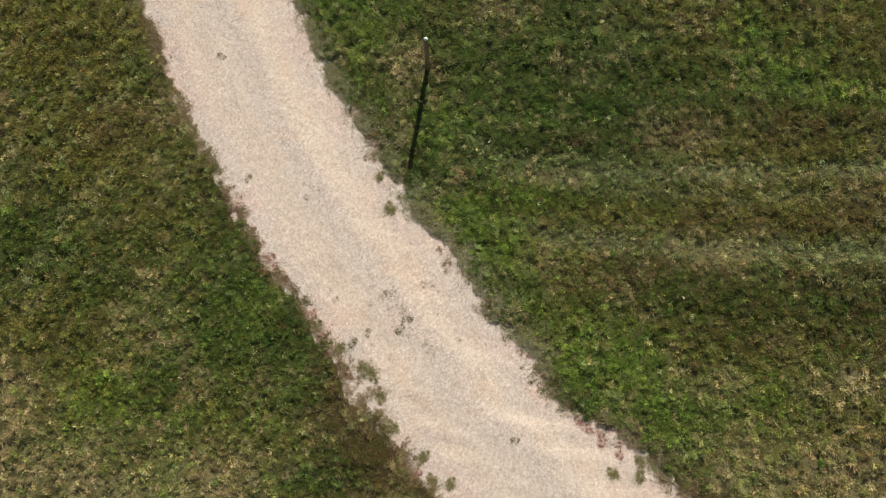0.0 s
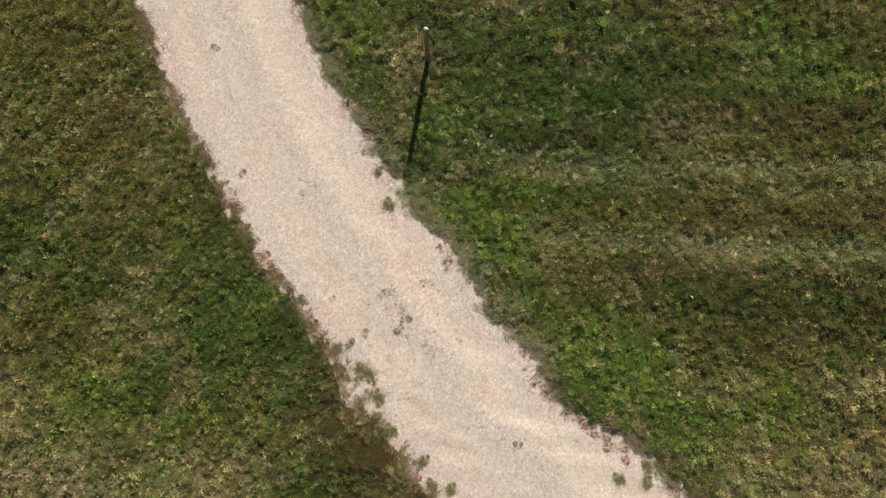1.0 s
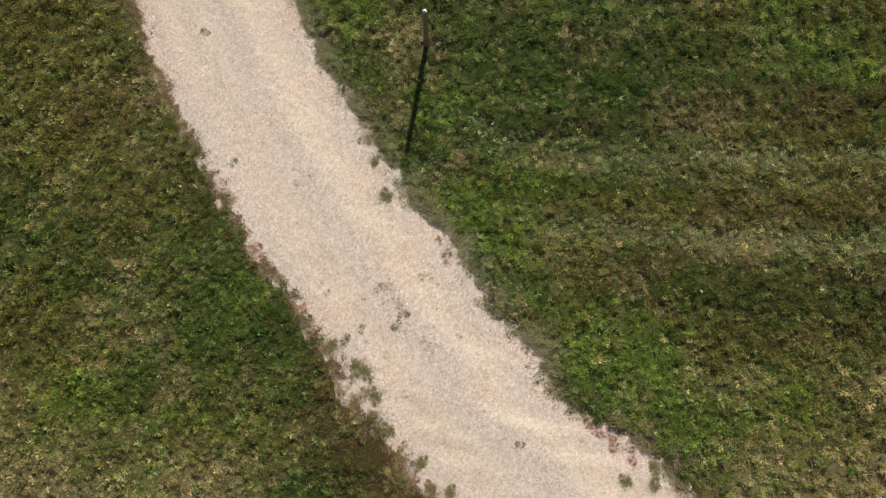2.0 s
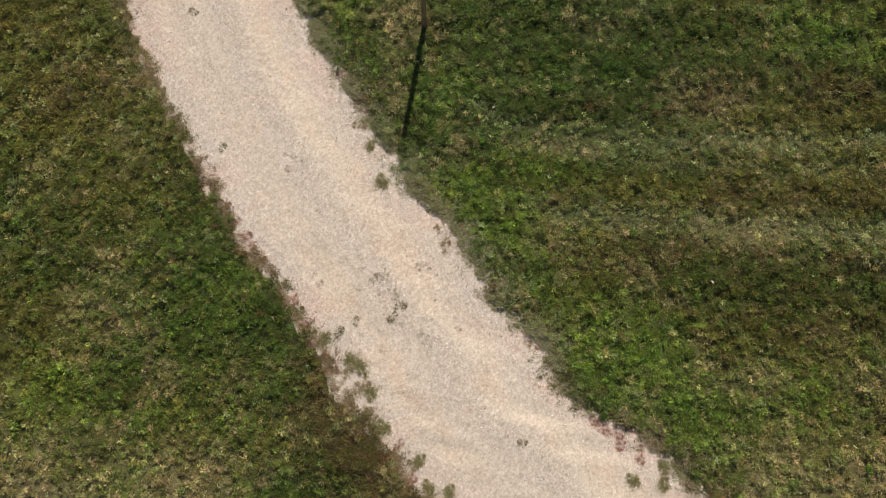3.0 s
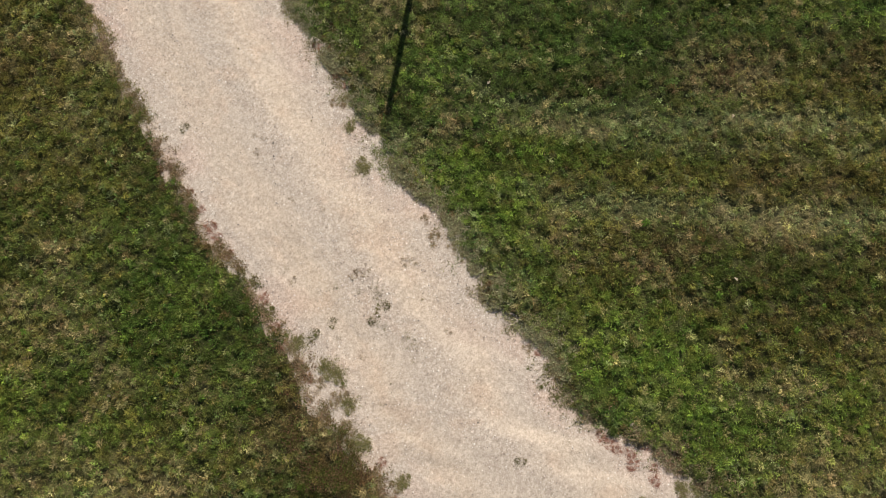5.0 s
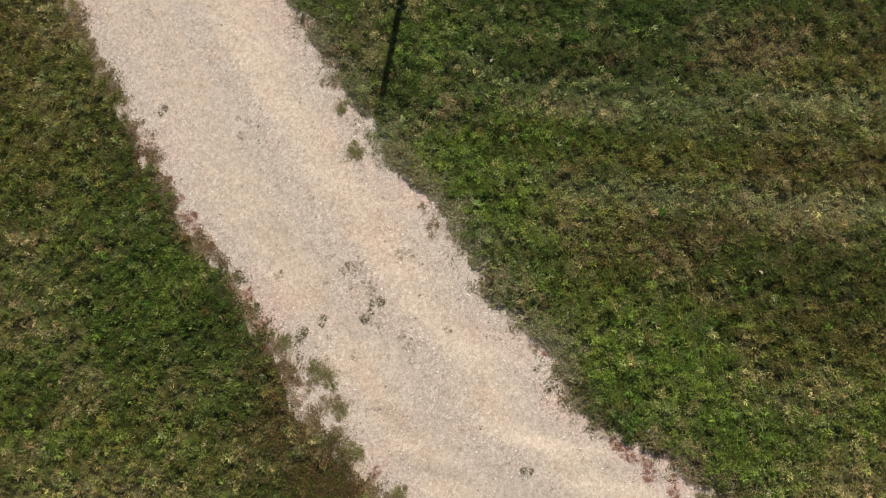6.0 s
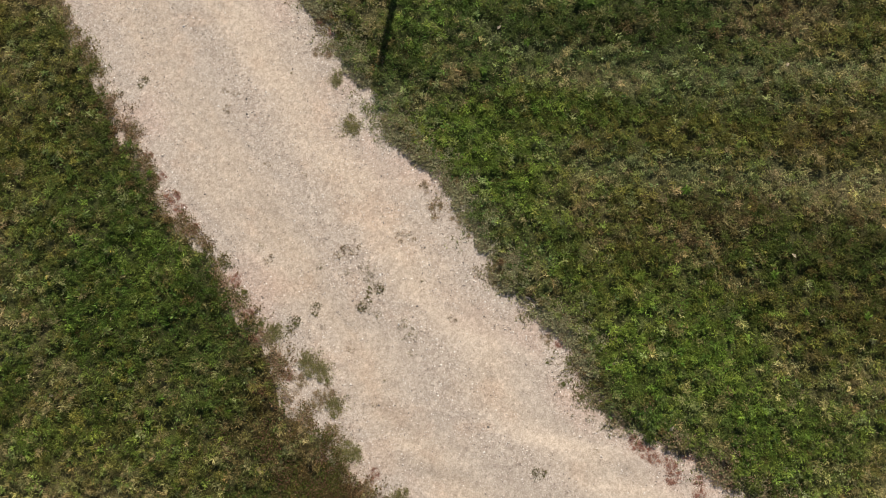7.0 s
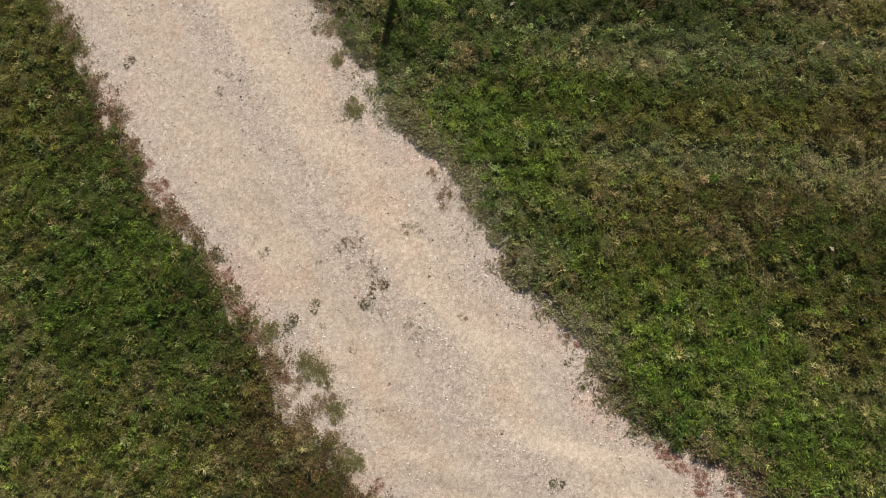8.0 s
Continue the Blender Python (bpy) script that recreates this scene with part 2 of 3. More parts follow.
FRESH = [(0.35, 2.35, 0.5, 0.3, 2.4), (0.0, 2.7, 0.6, 0.3, 1.6), (0.9, 1.9, 0.5, 0.5, 0.9), (-6.3, -1.6, 2.4, 1.0, 0.28), (5.4, -1.6, 2.0, 0.9, 0.45), (1.2, 2.9, 0.9, 0.3, 0.5), (6.4, 5.2, 0.7, 0.45, 0.5), (5.9, 6.2, 0.5, 0.35, 0.8), (7.4, 4.85, 0.8, 0.35, 0.6), (-2.1, 6.7, 0.8, 1.0, 0.7), (3.0, -0.5, 0.8, 0.9, 0.9), (3.9, -1.2, 0.8, 0.6, 0.7), (5.2, -1.1, 1.0, 0.6, 0.5), (2.1, -0.2, 0.5, 0.8, 0.9), (1.5, 0.9, 0.4, 0.7, 0.4), (-6.9, -1.0, 0.7, 0.6, 0.6), (-5.2, -2.2, 0.5, 0.5, 0.5), (-3.9, 0.8, 0.5, 0.6, 0.4), (-0.4, 4.3, 0.5, 0.5, 0.5)]
# Wheel lines that leave the track near the post: (x, y) along the way, half width, strength
upper_rut = spline([(-1.6, 4.75), (-0.4, 4.30), (0.9, 3.72), (2.0, 3.44), (4.2, 3.30), (6.4, 3.32), (12, 3.45)])
second_rut = spline([(-1.2, 4.0), (0.4, 3.46), (2.0, 3.18), (3.1, 3.00), (4.8, 2.88), (12, 2.7)])
lower_rut = spline([(-1.2, 3.20), (-0.2, 2.60), (0.9, 2.26), (3.1, 1.97), (5.2, 1.82), (8.0, 1.72), (12, 1.6)])


def warped(x, y):
    return x + 0.7 * (fractal(x, y, 0.9, 21) - 0.5), y + 0.6 * (fractal(x, y, 0.9, 33) - 0.5)


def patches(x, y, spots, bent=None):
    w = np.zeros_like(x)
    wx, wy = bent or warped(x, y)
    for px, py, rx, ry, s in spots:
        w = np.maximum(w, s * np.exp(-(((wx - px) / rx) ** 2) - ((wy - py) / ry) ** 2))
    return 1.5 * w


def ruts(x, y):
    """How far the grass is worn by wheels, 0..1."""
    w = np.zeros_like(x)
    for line, start, half, s in ((upper_rut, 0.9, 0.17, 0.85), (second_rut, 1.2, 0.12, 0.5), (lower_rut, 0.6, 0.19, 0.85)):
        off = (y + 0.12 * (value_noise(x, y, 0.7, 41) - 0.5) - line(x)) / half
        w = np.maximum(w, s * np.exp(-(off**2)) * (0.3 + 0.7 * step(start - 1.4, start + 1.0, x)) * step(-0.9, -0.3, x) * (0.5 + 0.7 * value_noise(x, y, 0.45, 44)))
    return np.clip(w, 0, 1)


def strips(x, y):
    """Strips left by the mower, -1 to 1: slanting on one side, along the track and the wheel lines on the other."""
    along = lambda u, v, wide, long, seed: 2 * (0.6 * value_noise(u / wide, v / long, 1.0, seed) + 0.4 * value_noise(u / (0.45 * wide), v / long, 1.0, seed + 5)) - 1
    west = along(0.82 * x - 0.57 * y, 0.57 * x + 0.82 * y, 0.42, 3.0, 61)
    low = along(0.53 * x + 0.85 * y, 0.85 * x - 0.53 * y, 0.34, 3.2, 67)
    high = along(y - lower_rut(x), x, 0.26, 2.6, 73)
    up = step(0.0, 1.6, y)
    return np.where(x < (left_x(y) + right_x(y)) / 2, west, low * (1 - up) + high * up)


TONES = {
    "lush": (0.050, 0.090, 0.016), "green": (0.078, 0.106, 0.023), "olive": (0.145, 0.130, 0.030), "brown": (0.128, 0.088, 0.040),
    "dry": (0.36, 0.285, 0.150), "grey": (0.225, 0.25, 0.115), "red": (0.150, 0.066, 0.045), "bright": (0.155, 0.225, 0.034),
}


def meadow_weights(x, y):
    """Shares of the tones at each place."""
    d, _ = inside(x, y)
    near = np.exp(-np.clip(-d, 0, None) / np.where((x < (left_x(y) + right_x(y)) / 2) & (y > 0), 0.11, 0.16))
    bent = warped(x, y)
    n1, n2, n3 = fractal(x, y, 1.3, 51), fractal(x, y, 0.45, 61), fractal(x, y, 2.6, 71)
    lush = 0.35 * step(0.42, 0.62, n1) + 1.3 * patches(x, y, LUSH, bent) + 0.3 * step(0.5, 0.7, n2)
    lush = lush + 0.7 * np.exp(-np.clip(-d, 0, None) / 0.5) * step(-2, -0.8, y) * step(4.0, 3.0, y) * (x > left_x(y) + 1)
    olive = 0.30 * step(0.40, 0.62, 1 - n3) + 1.4 * patches(x, y, OLIVE, bent)
    low = np.exp(-np.clip(-d, 0, None) / np.where(x > (left_x(y) + right_x(y)) / 2, 0.18, 0.28)) * step(0.6, -0.4, y)
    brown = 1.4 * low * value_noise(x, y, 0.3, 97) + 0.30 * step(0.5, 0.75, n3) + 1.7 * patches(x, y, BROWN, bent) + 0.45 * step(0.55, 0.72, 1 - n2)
    swath = strips(x, y)
    dry = 0.08 + 0.3 * np.clip(swath - 0.1, 0, 1) + 1.5 * patches(x, y, DRY, bent) + 0.9 * step(0.57, 0.75, fractal(x, y, 0.8, 81))
    worn = ruts(x, y)
    dry = dry + (0.15 + 0.4 * step(1.5, 4.5, x)) * worn
    side = np.exp(-np.clip(-d, 0, None) / 0.4) * step(-2, -0.8, y) * step(4.0, 3.0, y)
    grey = 0.07 + 0.25 * np.clip(swath, 0, 1) + 2.0 * worn + (0.6 * near + 2.6 * side * value_noise(x, y, 0.25, 95)) * (x > (left_x(y) + right_x(y)) / 2)
    red = 0.02 + near * 2.0 * step(0.42, 0.62, fractal(x, y, 0.7, 91))
    fresh = 0.03 + 2.0 * patches(x, y, FRESH, bent) + 0.25 * step(0.58, 0.75, n2) * step(0.4, 0.6, n1)
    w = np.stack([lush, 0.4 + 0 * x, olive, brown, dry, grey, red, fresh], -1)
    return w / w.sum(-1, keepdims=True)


PALETTE = np.array(list(TONES.values())) * 1.20


def tones(x, y, mixed=0.52, spread=0.34):
    """A colour for each plant: partly its own kind, partly the mean of the place."""
    w = meadow_weights(x, y)
    kind = (2.3 * value_noise(x, y, 0.24, 191) + 1.7 * value_noise(x, y, 0.55, 193) + 0.45 * rng.random(len(x))) % 1
    pick = (kind[:, None] > np.cumsum(w, 1)).sum(1).clip(0, 7)
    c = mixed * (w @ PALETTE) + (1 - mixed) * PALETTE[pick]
    # mower strips: the light and dark of leaning blades is multiplied into the tone
    c = c * (1 + 0.26 * strips(x, y))[:, None] * np.exp(rng.normal(-0.5 * spread**2, spread, (len(x), 1))).clip(0.4, 2.2)
    return c * rng.normal(1.0, 0.05, (len(x), 3))


def lift(x, y):
    """Height of the meadow: gentle swells, pressed down in the wheel lines, dropping under the track."""
    d, _ = inside(x, y)
    h = 0.05 * (fractal(x, y, 2.4, 101) - 0.5) + 0.095 * (fractal(x, y, 0.24, 107, 3) - 0.5) * (1 - 0.7 * ruts(x, y)) - 0.012 * ruts(x, y)
    far = step(30, 120, np.hypot(x, y))
    return h * (1 - step(-0.3, -0.05, d)) - 0.05 * step(-0.14, 0.0, d) - 0.03 * step(0.02, 0.3, d) + far * 0.8 * (fractal(x, y, 60, 113) - 0.5) * (1 - step(-8, 0, d))


def drifts(x, y, u):
    """Loose gravel swept into long, ragged streaks along the track, 0..1."""
    along = 0.8 * y + 1.3 * (fractal(x, y, 0.9, 201) - 0.5)
    across = u + 0.03 * (fractal(x, y, 0.5, 203) - 0.5)
    return 0.5 * value_noise(across * 9, along, 1.0, 147) + 0.3 * value_noise(across * 24, 1.4 * along, 1.0, 148) + 0.2 * value_noise(across * 60, 2.2 * along, 1.0, 149)


def road_lift(x, y):
    d, u = inside(x, y)
    rut = np.exp(-(((u - 0.27) / 0.12) ** 2)) + np.exp(-(((u - 0.74) / 0.12) ** 2))
    return 0.03 * step(0, 1.2, d) - 0.012 * rut * step(0.1, 0.6, d) + 0.006 * (value_noise(x, y, 0.12, 121) - 0.5) + 0.005 * (fractal(x, y, 0.8, 127) - 0.5) - 0.06 * step(-0.10, -0.34, d) - 0.004


# ---- mesh helpers ----
def mesh_of(name, verts, faces, mat, tone=None, smooth=False):
    """A mesh from arrays of vertices and of faces that all have the same number of corners."""
    me = bpy.data.meshes.new(name)
    n = faces.shape[1]
    me.vertices.add(len(verts))
    me.vertices.foreach_set("co", np.ascontiguousarray(verts, np.float32).ravel())
    me.loops.add(faces.size)
    me.loops.foreach_set("vertex_index", np.ascontiguousarray(faces, np.int32).ravel())
    me.polygons.add(len(faces))
    me.polygons.foreach_set("loop_start", np.arange(0, faces.size, n, dtype=np.int32))
    me.polygons.foreach_set("use_smooth", np.full(len(faces), smooth))
    if tone is not None:
        a = me.attributes.new("tone", "FLOAT_COLOR", "POINT")
        a.data.foreach_set("color", np.c_[tone, np.ones(len(tone))].astype(np.float32).ravel())
    me.update(calc_edges=True)
    me.materials.append(mat)
    return me


def part(name, bm, mat, parent=None, label=""):
    """A bmesh as one mesh object, under its thing where one is given."""
    me = bpy.data.meshes.new(name)
    bm.to_mesh(me)
    bm.free()
    me.materials.append(mat)
    ob = new(name, me)
    ob.parent = parent
    return tagged(ob, label)


def grid_faces(nu, nv):
    k = (np.arange(nu - 1)[:, None] * nv + np.arange(nv - 1)[None]).ravel()
    return np.stack([k, k + nv, k + nv + 1, k + 1], -1)


def axis_steps(lo, hi, fine, reach):
    """Even steps from lo to hi, then growing ones out to the reach."""
    mid = np.arange(lo, hi + 1e-6, fine)
    out, s, grow = [], 0.0, fine
    while s < reach:
        grow *= 1.22
        s += grow
        out.append(s)
    out = np.array(out)
    return np.r_[(lo - out)[::-1], mid, mid[-1] + out]


# ---- ground and track ----
gx, gy = np.meshgrid(axis_steps(-10.2, 9.2, 0.05, 300), axis_steps(-3.4, 7.8, 0.05, 300), indexing="ij")
fx, fy = gx.ravel(), gy.ravel()
# dark thatch, its tone cut further to paint in the shade between clumps
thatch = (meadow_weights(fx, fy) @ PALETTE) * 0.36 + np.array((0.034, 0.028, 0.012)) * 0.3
edge, _ = inside(fx, fy)
dusty = (0.75 * np.exp(-np.clip(-edge, 0, None) / 0.07) * (0.5 + 0.8 * fractal(fx, fy, 0.3, 145)))[:, None].clip(0, 1)
thatch = thatch * (1 - dusty) + dusty * np.array((0.42, 0.35, 0.285))
ground = new("ground", mesh_of("ground", np.c_[fx, fy, lift(fx, fy)], grid_faces(*gx.shape)[:, ::-1].copy(), SOIL, thatch, True))
tagged(ground, "mown meadow soil with thatch and faint wheel lines", "ground", kind="structure")

ry, ru = np.meshgrid(axis_steps(-5, 9.5, 0.04, 290), np.linspace(-0.12, 1.12, 110), indexing="ij")
ry, ru = ry.ravel(), ru.ravel()
rx_ = left_x(ry) + ru * (right_x(ry) - left_x(ry))
d, u = inside(rx_, ry)
wheel = np.exp(-(((u - 0.29 + 0.05 * (fractal(rx_, ry, 2.0, 131) - 0.5)) / 0.11) ** 2)) + np.exp(-(((u - 0.70) / 0.13) ** 2))
tan = np.clip(wheel * (0.3 + fractal(rx_, ry, 0.9, 137)), 0, 1)[:, None]
pink = step(0.45, 0.7, fractal(rx_, ry, 0.7, 139))[:, None] * step(1.0, 0.05, d)[:, None]
base = np.array((0.478, 0.412, 0.356)) * (1 - tan) + np.array((0.516, 0.430, 0.352)) * tan
streak = drifts(rx_, ry, u)
loose = np.clip(0.8 * np.exp(-(((u - 0.52) / 0.08) ** 2)) + 0.55 * step(0.7, 0.1, d) + 1.0 * (streak - 0.45), 0, 1)[:, None]
base = base * (1 - 0.075 * loose * np.array((1.0, 0.97, 0.92)))
ochre = step(0.52, 0.66, drifts(rx_ + 3.1, ry + 7.7, u + 0.37))[:, None] * 0.22 * (1 - loose)
base = base * (1 - ochre) + ochre * np.array((0.52, 0.41, 0.315))
rust = step(0.58, 0.78, fractal(rx_, ry, 0.45, 143))[:, None] * 0.30
base = base * (1 - rust) + rust * np.array((0.50, 0.355, 0.26))
base = (base * (1 - 0.6 * pink) + 0.6 * pink * np.array((0.50, 0.375, 0.315))) * 0.96
road = new("road", mesh_of("road", np.c_[rx_, ry, road_lift(rx_, ry)], grid_faces(len(rx_) // 110, 110)[:, ::-1].copy(), GRAVEL, base, True))
road.data.attributes.new("loose", "FLOAT", "POINT").data.foreach_set("value", (0.6 + 0.4 * loose[:, 0]).clip(0, 1).astype(np.float32))
tagged(road, "pale crushed limestone farm track with faint wheel ruts", "gravel track", kind="structure")


def scatter(n, x0, x1, y0, y1):
    return rng.uniform(x0, x1, n), rng.uniform(y0, y1, n)


# ---- loose stones on the track ----
def stones(n, mean=-5.12, spread=0.36, most=0.018, name="gravel"):
    y = rng.uniform(-3.9, 8.6, n)
    t = rng.uniform(-0.02, 1.02, n)
    x = left_x(y) + t * (right_x(y) - left_x(y))
    d, u = inside(x, y)
    streak = drifts(x, y, u)
    ridge = 0.8 * np.exp(-(((u - 0.50) / 0.09) ** 2)) + 0.6 * step(0.7, 0.1, d) + 0.7 * step(0.35, 0.75, streak) + 0.08
    keep = (d > 0.0) & (rng.random(n) < ridge * (0.45 + fractal(x, y, 0.6, 149)))
    x, y = x[keep], y[keep]
    n = len(x)
    octa = np.array([(1, 0, 0), (0, 1, 0), (-1, 0, 0), (0, -1, 0), (0, 0, 1), (0, 0, -1)], float)
    tri = np.array([(0, 1, 4), (1, 2, 4), (2, 3, 4), (3, 0, 4), (1, 0, 5), (2, 1, 5), (3, 2, 5), (0, 3, 5)])
    r = np.clip(np.exp(rng.normal(mean, spread, n)), 0.003, most)
    v = octa[None] * rng.uniform(0.65, 1.3, (n, 6, 1)) + rng.normal(0, 0.18, (n, 6, 3))
    v = v * r[:, None, None] * np.array((1.0, 1.0, 0.55))
    a = rng.uniform(0, 2 * np.pi, n)
    c, s = np.cos(a)[:, None], np.sin(a)[:, None]
    px = v[..., 0] * c - v[..., 1] * s + x[:, None]
    py = v[..., 0] * s + v[..., 1] * c + y[:, None]
    pz = v[..., 2] + (road_lift(x, y) - rng.uniform(-0.1, 0.35, n) * r)[:, None]
    verts = np.stack([px, py, pz], -1).reshape(-1, 3)
    faces = (tri[None] + 6 * np.arange(n)[:, None, None]).reshape(-1, 3)
    return mesh_of(name, verts, faces, CHIPS)


tagged(new("gravel", stones(100000)), "loose crushed limestone chips in cream, grey and pink", "gravel", kind="stuff")
tagged(new("pebbles", stones(16000, -4.75, 0.25, 0.018, "pebbles")), "larger loose limestone pebbles strewn on the track", "pebbles", kind="stuff")


# ---- meadow ----
def blades(x, y, z, a, length, lean, width, colour, name="grass"):
    """Bent grass blades: four corners and two triangles each."""
    n = len(x)
    way = np.stack([np.cos(a), np.sin(a)], -1)
    side = np.stack([-way[:, 1], way[:, 0]], -1)
    root = np.stack([x, y, z], -1)
    l1, l2 = lean * 0.7, np.clip(lean * 1.35, 0, 1.75)
    up1, out1 = np.cos(l1) * length * 0.5, np.sin(l1) * length * 0.5
    up2, out2 = up1 + np.cos(l2) * length * 0.55, out1 + np.sin(l2) * length * 0.55
    curl = rng.normal(0, 0.22, n) * length
    v = np.empty((n, 4, 3))
    for k, (out, up, half, off) in enumerate(((0 * up1, 0 * up1, 0.0, 0), (out1, up1, 0.5, 0), (out2, up2, 0.0, 1), (out1, up1, -0.5, 0))):
        v[:, k, :2] = root[:, :2] + way * out[:, None] + side * (half * width + off * curl)[:, None]
        v[:, k, 2] = root[:, 2] + up
    tri = np.array([(0, 3, 1), (1, 3, 2)])
    faces = (tri[None] + 4 * np.arange(n)[:, None, None]).reshape(-1, 3)
    return mesh_of(name, v.reshape(-1, 3), faces, GRASS, np.repeat(colour, 4, 0))


def clumps(x, y, per, size, name):
    """Low cushions of grass: the blades of one cushion share a tint, and stand higher in its middle."""
    n = len(x)
    worn = ruts(x, y)
    low = 1 - 0.5 * np.exp(-np.clip(-inside(x, y)[0], 0, None) / 0.14)
    reach = 0.038 * size * np.exp(rng.normal(0, 0.35, n))
    crown = 0.034 * size * np.exp(rng.normal(0, 0.45, n)) * (0.7 + 0.6 * fractal(x, y, 0.5, 151)) * (1 - 0.55 * worn) * low
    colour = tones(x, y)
    z = lift(x, y) - 0.004
    heading = np.where(strips(x, y) > 0, 0.95, -2.2) + rng.normal(0, 1.2, n)
    k = np.repeat(np.arange(n), np.maximum(6, (per * (reach / (0.038 * size)) ** 1.5).astype(int)))
    m = len(k)
    spin = rng.uniform(0, 2 * np.pi, m)
    hub = np.abs(rng.normal(0, 0.8, m))
    a = spin + rng.normal(0, 1.4, m) + 0.6 * np.sin(heading[k] - spin)
    dome = crown[k] * np.exp(-0.9 * hub**2)
    length = rng.uniform(0.030, 0.062, m) * (size * low)[k] * (1 - 0.3 * worn[k])
    lean = np.clip(rng.normal(1.16, 0.18, m) + 0.15 * worn[k], 0.6, 1.45)
    hue = colour[k] * np.exp(rng.normal(0, 0.20, (m, 1)))
    return blades(x[k] + hub * reach[k] * np.cos(spin), y[k] + hub * reach[k] * np.sin(spin), z[k] + dome, a, length, lean, rng.uniform(0.0075, 0.0135, m) * size[k], hue, name)


def leaves(x, y, z, a, length, tilt, width, colour, name="weed_leaves", twist=0.35):
    """Leaf blades folded along the midrib: four corners, two triangles."""
    n = len(x)
    way = np.stack([np.cos(a), np.sin(a)], -1)
    side = np.stack([-way[:, 1], way[:, 0]], -1)
    out, up = np.cos(tilt) * length, np.sin(tilt) * length
    roll = rng.normal(0, twist, n)
    v = np.empty((n, 4, 3))
    for k, (t, h) in enumerate(((0, 0), (0.55, 0.5), (1, 0), (0.55, -0.5))):
        v[:, k, :2] = np.stack([x, y], -1) + way * (t * out)[:, None] + side * (h * width * np.cos(roll))[:, None]
        v[:, k, 2] = z + t * up + (abs(h) * 0.25 + h * np.sin(roll)) * width
    tri = np.array([(0, 2, 1), (0, 3, 2)])
    faces = (tri[None] + 4 * np.arange(n)[:, None, None]).reshape(-1, 3)
    return mesh_of(name, v.reshape(-1, 3), faces, LEAF, np.repeat(colour, 4, 0))


def on_meadow(x, y, creep=0.0):
    d, _ = inside(x, y)
    soft = np.where((x < (left_x(y) + right_x(y)) / 2) & (y > 0.4), 0.45, 1.0)
    return rng.random(len(x)) < step(creep + 0.06, creep - 0.12, d / soft + 0.25 * (fractal(x, y, 0.18, 15, 3) - 0.5))


x, y = scatter(64000, -10.6, 9.6, -3.7, 8.4)
close = (np.abs(x + 0.4) < 6.8) & (y < 5.6) & (y > -2.7)
rim = np.minimum(np.minimum(x + 10.6, 9.6 - x), np.minimum(y + 3.7, 8.4 - y))
keep = on_meadow(x, y, -0.05) & (rng.random(len(x)) < np.where(close, 0.98, 0.62)) & (rng.random(len(x)) > 0.25 * patches(x, y, DRY)) & (rng.random(len(x)) < 0.2 + step(0, 0.9, rim + 0.8 * (fractal(x, y, 0.8, 153) - 0.5)))
x, y, close = x[keep], y[keep], close[keep]
tagged(new("grass", clumps(x, y, 22, np.where(close, 1.0, 1.25), "grass")), "short mown grass in green, olive and straw tones", "grass", kind="stuff")

x, y = scatter(8000, -19, 18, -12, 17)
keep = on_meadow(x, y, -0.02) & ((x < -9.9) | (x > 8.9) | (y < -3.1) | (y > 7.7))
x, y = x[keep], y[keep]
tagged(new("far_grass", clumps(x, y, 14, np.full(len(x), 2.4), "far_grass")), "outlying mown meadow grass, green and olive", "grass", kind="stuff")

# dry clippings lying on the grass
x, y = scatter(70000, -10.4, 9.4, -3.5, 8.2)
keep = on_meadow(x, y, 0.0) & (rng.random(len(x)) < 0.08 + 1.6 * meadow_weights(x, y)[:, 4])
x, y = x[keep], y[keep]
n = len(x)
straw = np.array((0.36, 0.30, 0.165)) * rng.normal(1, 0.25, (n, 1)).clip(0.4, 1.6)
tagged(new("clippings", blades(x, y, lift(x, y) + rng.uniform(0.012, 0.035, n), rng.uniform(0, 2 * np.pi, n), rng.uniform(0.03, 0.075, n), rng.uniform(1.25, 1.5, n), rng.uniform(0.004, 0.007, n), straw, "clippings")), "dry straw-coloured grass clippings lying on the lawn", "clippings", kind="stuff")

# broad-leaved plants among the grass
x, y = scatter(30000, -10.6, 9.6, -3.7, 8.4)
many = step(0.40, 0.66, fractal(x, y, 0.5, 161)) * 0.6 + 0.3
keep = on_meadow(x, y, 0.02) & (rng.random(len(x)) < many)
x, y = x[keep], y[keep]
size = np.clip(np.exp(rng.normal(-3.5, 0.30, len(x))), 0.018, 0.07)
hue = tones(x, y, 0.7, 0.24) * np.array((0.74, 0.92, 0.9))
count = rng.integers(4, 9, len(x))
k = np.repeat(np.arange(len(x)), count)
a = rng.uniform(0, 2 * np.pi, len(k))
hub = rng.uniform(0.0, 0.35, len(k)) * size[k]
z = lift(x, y)[k] + rng.uniform(0.012, 0.055, len(k))
tagged(new("meadow_weeds", leaves(x[k] + hub * np.cos(a), y[k] + hub * np.sin(a), z, a, size[k] * rng.uniform(0.6, 1.15, len(k)), rng.normal(0.2, 0.35, len(k)), size[k] * rng.uniform(0.3, 0.55, len(k)), hue[k] * rng.normal(1, 0.12, (len(k), 1)))), "low broad-leaved meadow weeds among the grass", "weeds", kind="stuff")

